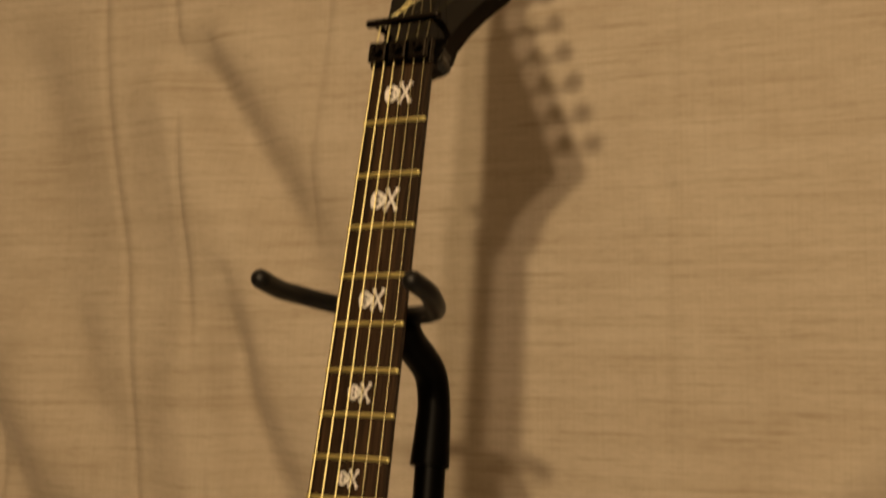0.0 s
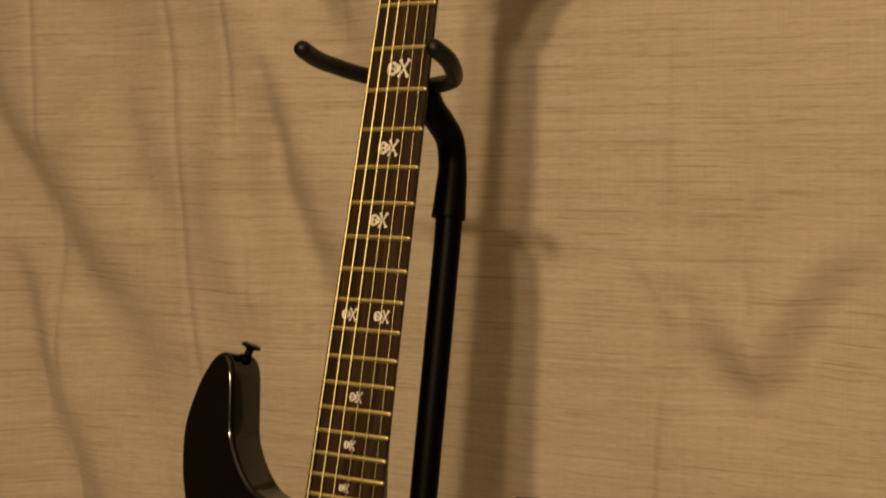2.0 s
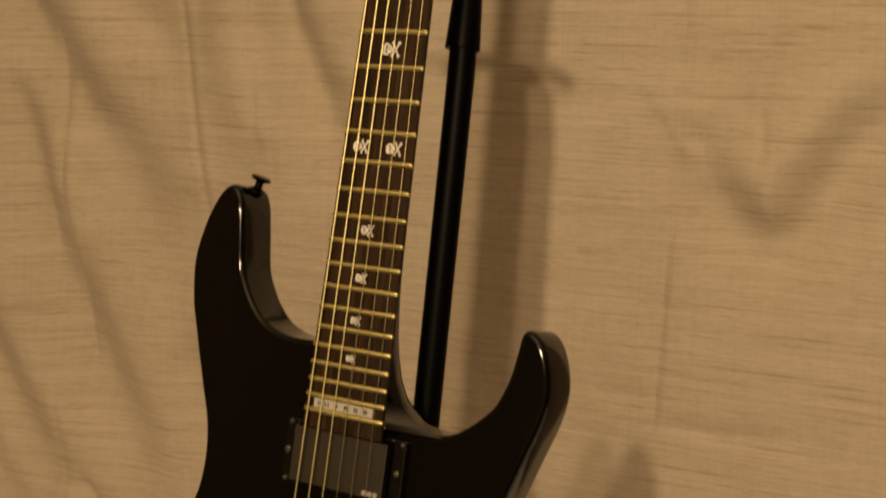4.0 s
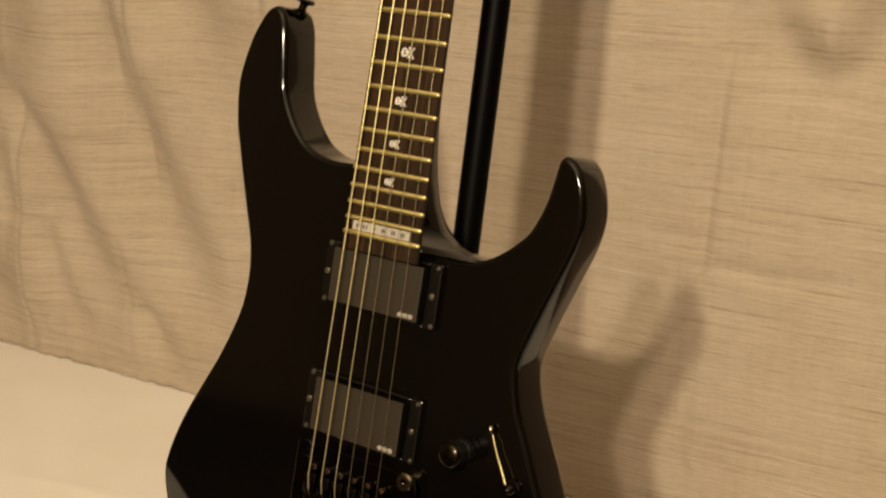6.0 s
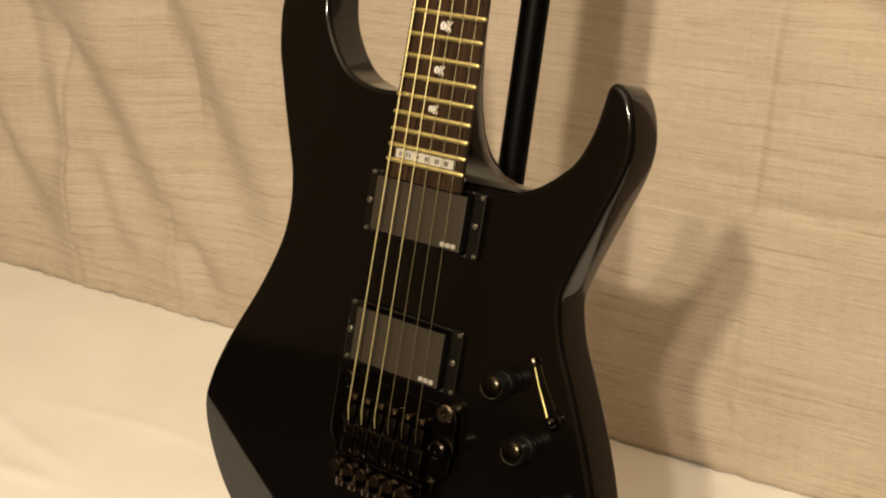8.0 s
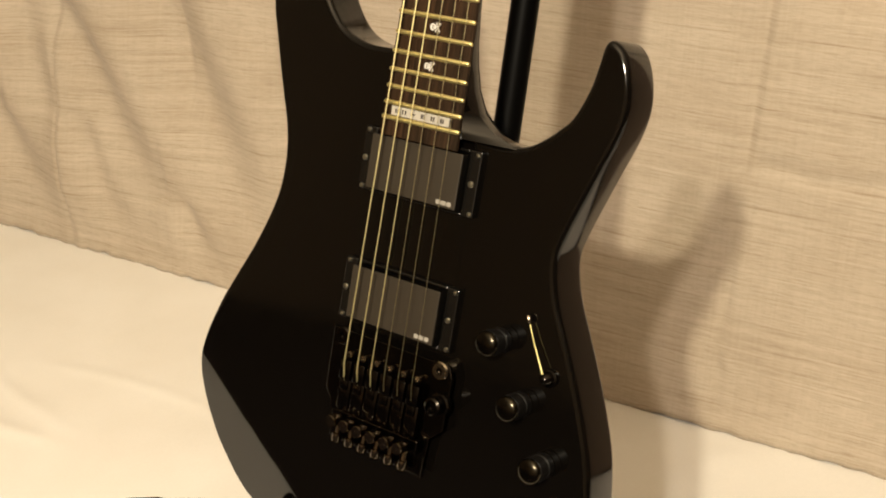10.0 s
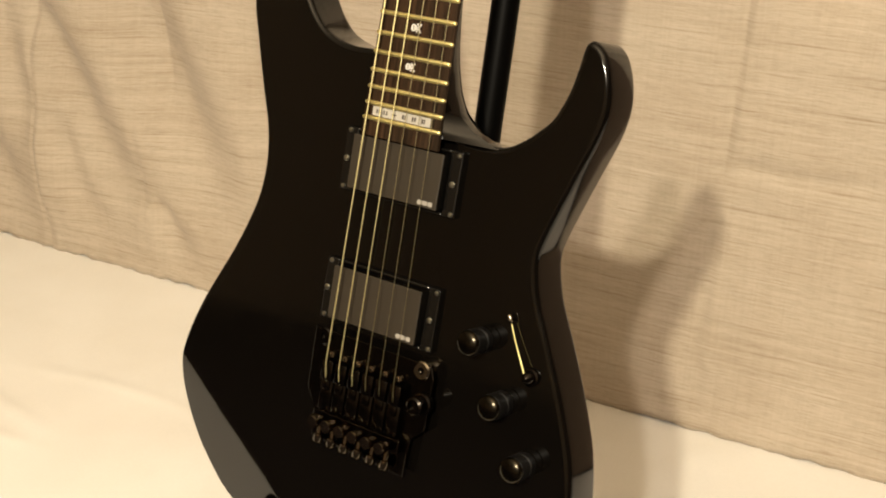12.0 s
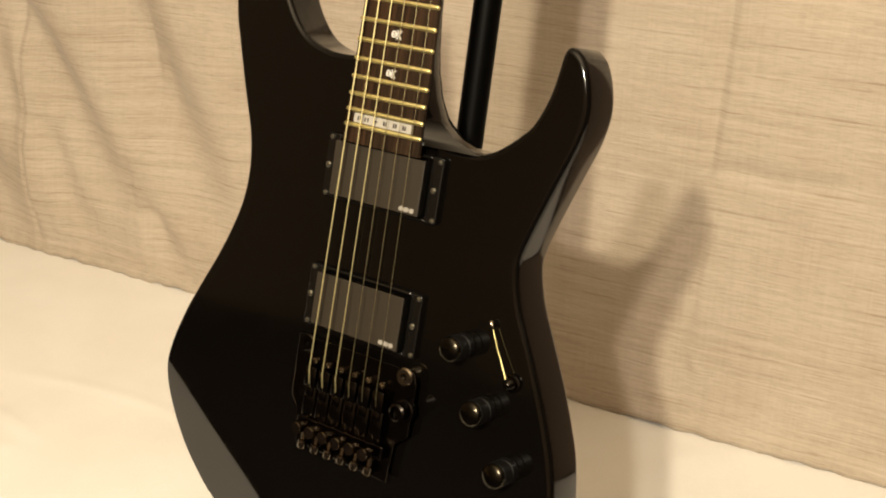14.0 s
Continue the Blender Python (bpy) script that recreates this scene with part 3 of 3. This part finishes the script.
for k in range(6):
    t = k / 5
    at = Vector((0.032 - 0.050 * t, 0.006, 0.071 + 0.118 * t))
    posts.append(TILT @ at)
    bm = bmesh.new()
    lathe(bm, [(0.0055, 0), (0.0055, 0.002), (0.0032, 0.003), (0.0030, 0.009), (0.0036, 0.011), (0.003, 0.012)], at, (0, -1, 0), 14)
    edge = at + Vector((0.010, 0.022, 0.005))
    lathe(bm, [(0.0025, 0), (0.0025, 0.011), (0.005, 0.012), (0.0078, 0.016), (0.0078, 0.020), (0.005, 0.024), (0.002, 0.025)], edge, (0.9, 0, 0.43), 12)
    box(bm, at.x - 0.007, at.x + 0.011, 0.0195, 0.031, at.z - 0.006, at.z + 0.010, 0.002)
    bmesh.ops.transform(bm, matrix=TILT, verts=bm.verts[:])
    gpart("tuner", bm, BLACK_METAL, head)

# locking nut with three clamps, and the bar that holds the strings down
bm = bmesh.new()
box(bm, -0.0215, 0.0215, -0.0005, 0.009, 0.0, 0.016, 0.0008)
nut = gpart("locking_nut", bm, BLACK_METAL, label="black locking nut with three clamps", smooth=False)
for x in (-0.0142, 0.0, 0.0142):
    bm = bmesh.new()
    box(bm, x - 0.0062, x + 0.0062, -0.0062, -0.0018, 0.0015, 0.0145, 0.001)
    clamp = gpart("clamp", bm, BLACK_METAL, nut, "", False)
    bm = bmesh.new()
    lathe(bm, [(0.0033, 0), (0.0033, 0.0026), (0.0028, 0.0031), (0.0015, 0.0031), (0.0014, 0.0015)], (x, -0.006, 0.008), (0, -1, 0), 12)
    gpart("clamp_screw", bm, BLACK_METAL, nut)
bm = bmesh.new()
tube(bm, [(-0.025, -0.0015, 0.030), (0.023, -0.0015, 0.030)], 0.0029, 12)
for x in (-0.0215, 0.0195):
    lathe(bm, [(0.0022, 0), (0.0022, 0.013)], (x, 0.0125, 0.030), (0, -1, 0), 10)
gpart("string_bar", bm, BLACK_METAL)

# strings, thickest on the bass side
for k in range(6):
    r = (0.00053, 0.00044, 0.00035, 0.00024, 0.00020, 0.00017)[k]
    x0, x1 = string_x[k], -0.0265 + 0.0112 * k
    pts = [posts[k] + Vector((-0.0030, -0.006, 0)), Vector((x0, -0.0002, 0.030)), Vector((x0, -0.0022, 0.012)), Vector((x0, -0.0016, 0.0)),
           Vector((x0, -0.0016, 0.0)).lerp(Vector((x1, -0.0032, -0.652)), 0.5), Vector((x1, -0.0032, -0.652)), Vector((x1, -0.0010, -0.662)), Vector((x1, 0.002, -0.668))]
    bm = bmesh.new()
    tube(bm, pts, r, 8, False)
    gpart("string", bm, STRING if k < 3 else PLAIN)


def pickup(zc):
    bm = bmesh.new()
    for x0, x1, z0, z1 in ((-0.0475, -0.0378, -0.0212, 0.0212), (0.0355, 0.0447, -0.0212, 0.0212), (-0.0378, 0.0355, 0.0189, 0.0212), (-0.0378, 0.0355, -0.0212, -0.0189)):
        box(bm, x0, x1, 0.0100, 0.0142, zc + z0, zc + z1, 0.0009)
    ring = gpart("pickup_ring", bm, RING, label="gloss black pickup frame with corner screws", smooth=False)
    # one satin cover drawn in two; a black block puts shade on its sides
    bm = bmesh.new()
    box(bm, -0.0369, 0.0348, 0.0042, 0.0138, zc - 0.0180, zc + 0.0180, 0.0011, 3)
    gpart("pickup_cover", bm, RING, ring, "pickup cover block, gloss black to darken its sides", False)
    bm = bmesh.new()
    box(bm, -0.0366, 0.0345, 0.0039, 0.0052, zc - 0.0177, zc + 0.0177, 0.0004, 2)
    gpart("cover_face", bm, SATIN, ring, "worn satin face of the pickup, a plate over the black block", False)
    for x, z in ((-0.0440, 0.0187), (0.0423, 0.0187), (-0.0440, -0.0187), (0.0423, -0.0187), (-0.0446, 0.0), (0.0398, 0.0)):
        bm = bmesh.new()
        r = 0.0017 if z else 0.0021
        lathe(bm, [(r, 0), (r, 0.0006), (r * 0.75, 0.0012), (r * 0.2, 0.0014)], (x, 0.0101, zc + z), (0, -1, 0), 12)
        gpart("screw", bm, SCREW, ring)
    for x, w in ((0.0218, 0.0034), (0.0258, 0.0040), (0.0300, 0.0034)):
        bm = bmesh.new()
        ring_pts = [(x + 0.5 * w * math.copysign(abs(math.cos(a)) ** 0.6, math.cos(a)), zc - 0.0148 + 0.0015 * math.copysign(abs(math.sin(a)) ** 0.6, math.sin(a))) for a in [math.tau * i / 16 for i in range(16)]]
        slab(bm, ring_pts, 0.0037, 0.0043)
        gpart("logo_bar", bm, LOGO, ring, "", False)


pickup(-0.5165)
pickup(-0.605)

# floating bridge
bm = slab(bmesh.new(), [(-0.046, -0.632), (0.050, -0.632), (0.053, -0.640), (0.052, -0.676), (0.041, -0.684), (0.041, -0.711), (-0.037, -0.708), (-0.038, -0.684), (-0.046, -0.676)], 0.0058, 0.0085, 0.0008, 2)
bridge = gpart("tremolo_bridge", bm, BLACK_METAL, label="black double-locking tremolo bridge with fine tuners", smooth=False)
for x in (-0.037, 0.0435):
    bm = bmesh.new()
    lathe(bm, [(0.0055, 0), (0.0055, 0.006), (0.0062, 0.0065), (0.0062, 0.0095), (0.0052, 0.0105), (0.0024, 0.0105), (0.0022, 0.0075)], (x, 0.0145, -0.637), (0, -1, 0), 18)
    gpart("pivot_post", bm, DARK_CHROME if x > 0 else BLACK_METAL, bridge, "pivot post with a slotted top")
bm = bmesh.new()
lathe(bm, [(0.0075, 0), (0.0075, 0.004), (0.006, 0.0045), (0.006, 0.012), (0.0045, 0.0128), (0.0040, 0.0100)], (0.0478, 0.0075, -0.6580), (0, -1, 0), 18)
gpart("arm_socket", bm, BLACK_METAL, bridge, "round socket for the tremolo arm")
for k in range(6):
    x = -0.0265 + 0.0112 * k
    bm = bmesh.new()
    box(bm, x - 0.0048, x + 0.0048, -0.0014, 0.0060, -0.664, -0.650, 0.0012)
    box(bm, x - 0.0050, x + 0.0050, 0.0008, 0.0060, -0.686, -0.664, 0.0010)
    box(bm, x - 0.0030, x + 0.0030, -0.0006, 0.0020, -0.671, -0.664, 0.0008)
    saddle = gpart("saddle", bm, BLACK_METAL, bridge)
    bm = bmesh.new()
    lathe(bm, [(0.0022, 0), (0.0022, 0.003), (0.0012, 0.0032), (0.0011, 0.0015)], (x, 0.0045, -0.6465), (0, -1, 0), 10)
    gpart("mount_screw", bm, DARK_CHROME, saddle)
    bm = bmesh.new()
    lathe(bm, [(0.0020, 0), (0.0020, 0.016), (0.0034, 0.0165), (0.0034, 0.021), (0.0028, 0.022)], (x, 0.0030, -0.686), (0, -0.12, -1), 12)
    gpart("lock_screw", bm, GLINT, saddle)
    bm = bmesh.new()
    lathe(bm, [(0.0018, 0), (0.0018, 0.008), (0.0043, 0.0085), (0.0045, 0.0095), (0.0045, 0.0135), (0.0040, 0.0145), (0.001, 0.0148)], (x, 0.0050, -0.6905), (0, -1, -0.10), 14)
    gpart("fine_tuner", bm, GLINT, bridge)
bm = bmesh.new()
box(bm, -0.034, 0.038, 0.0005, 0.0045, -0.6955, -0.686, 0.0008)
gpart("tuner_rail", bm, BLACK_METAL, bridge, "", False)

# three knobs and the switch
for x, z in ((0.0785, -0.6070), (0.1003, -0.6420), (0.1232, -0.6745)):
    bm = bmesh.new()
    lathe(bm, [(0.0080, 0), (0.0082, 0.0008), (0.0082, 0.0062), (0.0077, 0.0066), (0.0077, 0.0074), (0.0082, 0.0078), (0.0083, 0.0165), (0.0076, 0.0170)], (x, 0.0137, z), (0, -1, 0), 36)
    knob = gpart("control_knob", bm, KNOB, label="domed black control knob")
    bm = bmesh.new()
    lathe(bm, [(0.0082, 0.0162), (0.0081, 0.0172), (0.0076, 0.0183), (0.0064, 0.0192), (0.0045, 0.0199), (0.0025, 0.0203), (0.0006, 0.0204)], (x, 0.0137, z), (0, -1, 0), 36)
    gpart("dome", bm, DOME, knob, "polished black top")
bm = bmesh.new()
lathe(bm, [(0.0058, 0), (0.0058, 0.0018), (0.0044, 0.0022), (0.0042, 0.005), (0.0034, 0.006), (0.0018, 0.0082), (0.0008, 0.0086)], (0.1165, 0.0137, -0.6200), (0, -1, 0), 18)
switch = gpart("toggle_switch", bm, BLACK_METAL, label="black three-way toggle switch")
bm = bmesh.new()
tube(bm, [(0.1150, 0.0085, -0.6195), (0.1040, 0.0100, -0.6015), (0.0985, 0.0108, -0.5910)], [0.0008, 0.0005, 0.0004], 10)
gpart("switch_lever", bm, NICKEL, switch, "bright metal lever")
bm = bmesh.new()
tube(bm, [(0.0972, 0.0108, -0.5885), (0.0962, 0.0109, -0.5867)], 0.0018, 12)
gpart("lever_tip", bm, DARK_CHROME, switch)
for at, ax in (((-0.1185, 0.035, -0.3485), (0.30, 0.0, 1.0)), ((0.0, 0.035, -0.811), (0, 0, -1))):
    bm = bmesh.new()
    lathe(bm, [(0.0062, -0.001), (0.0062, 0.001), (0.0030, 0.0025), (0.0028, 0.0062), (0.0070, 0.0080), (0.0074, 0.0094), (0.0060, 0.0106), (0.0015, 0.0110)], at, ax, 18)
    gpart("strap_button", bm, BLACK_METAL)

# ---- guitar stand ----
stand = thing("guitar_stand", NUT_AT @ Matrix.Translation(BASE), "black tubular guitar stand with a foam neck fork", "stand")


def spart(name, bm, mat, parent=None, label="", smooth=True):
    bmesh.ops.translate(bm, vec=-BASE, verts=bm.verts[:])
    return part(name, bm, mat, parent or stand, label, smooth)


bm = tube(bmesh.new(), [(0.0012, 0.09, -0.215), (0.0030, 0.09, -0.25), (0.011, 0.09, -0.495), (0.02, 0.09, -0.86)], 0.0097, 20, False)
spart("pole", bm, TUBE, label="straight black steel pole")
bm = tube(bmesh.new(), [(0.0002, 0.09, -0.196), (0.0006, 0.09, -0.206), (0.0010, 0.09, -0.216), (0.0014, 0.09, -0.2310), (0.0014, 0.09, -0.2325), (0.0014, 0.09, -0.2326)], [0.0104, 0.0110, 0.0115, 0.0124, 0.0122, 0.0099], 24, False)
spart("collar", bm, TUBE, label="flared black plastic collar joining the tubes")
bm = tube(bmesh.new(), spline([(0.0004, 0.09, -0.214), (0.0002, 0.0902, -0.203), (-0.0008, 0.0895, -0.189), (-0.0010, 0.0825, -0.1755), (-0.0022, 0.070, -0.1672), (-0.0030, 0.056, -0.1610), (-0.0025, 0.044, -0.1530)], steps=6), 0.0103, 20)
spart("fork_stem", bm, TUBE, label="bent tube that carries the neck fork")
RIGHT_ARM = [(0.0, 0.045, -0.147), (0.016, 0.037, -0.148), (0.032, 0.022, -0.150), (0.043, 0.002, -0.151), (0.048, -0.016, -0.149), (0.047, -0.032, -0.147)]
LEFT_ARM = [(0.0, 0.045, -0.147), (-0.028, 0.041, -0.144), (-0.046, 0.026, -0.143), (-0.052, 0.004, -0.144), (-0.052, -0.018, -0.146), (-0.049, -0.040, -0.146)]
for arm in (RIGHT_ARM, LEFT_ARM):
    bm = tube(bmesh.new(), spline(arm, steps=6), 0.0058, 16)
    spart("fork_arm", bm, FOAM, label="foam-covered fork arm")
# lower cradle that wraps under the body
for sgn in (1, -1):
    pts = [(0.018, 0.09, -0.800), (sgn * 0.05 + 0.012, 0.090, -0.812), (sgn * 0.088, 0.072, -0.815), (sgn * 0.098, 0.040, -0.812), (sgn * 0.096, 0.012, -0.800), (sgn * 0.094, 0.007, -0.794)]
    bm = tube(bmesh.new(), spline(pts, steps=6), 0.0072, 16)
    spart("cradle_arm", bm, FOAM, label="foam-covered lower arm under the body")
bm = bmesh.new()
lathe(bm, [(0.017, 0), (0.019, 0.004), (0.019, 0.05), (0.015, 0.055)], (0.02, 0.09, -0.895), (0, 0, 1), 20)
spart("hub", bm, SATIN)
UNLEAN = (NUT_AT).inverted()
LEGS = ([(0.10, -0.21, 0.045), (0.28, -0.30, 0.022), (0.40, -0.36, 0.012)], [(-0.08, -0.22, 0.045), (-0.17, -0.33, 0.022), (-0.22, -0.40, 0.012)], [(-0.13, -0.055, 0.036), (-0.267, -0.026, 0.0150), (-0.36, -0.072, 0.0112)])
for run in LEGS:
    pts = [Vector((0.02, 0.09, -0.885))] + [UNLEAN @ Vector(p) for p in run]
    line = spline(pts, steps=6)
    leg = spart("leg", tube(bmesh.new(), line, 0.0085, 14), TUBE)
    spart("rubber_foot", tube(bmesh.new(), line[-3:], 0.0108, 14), FOAM, leg, "rubber foot")
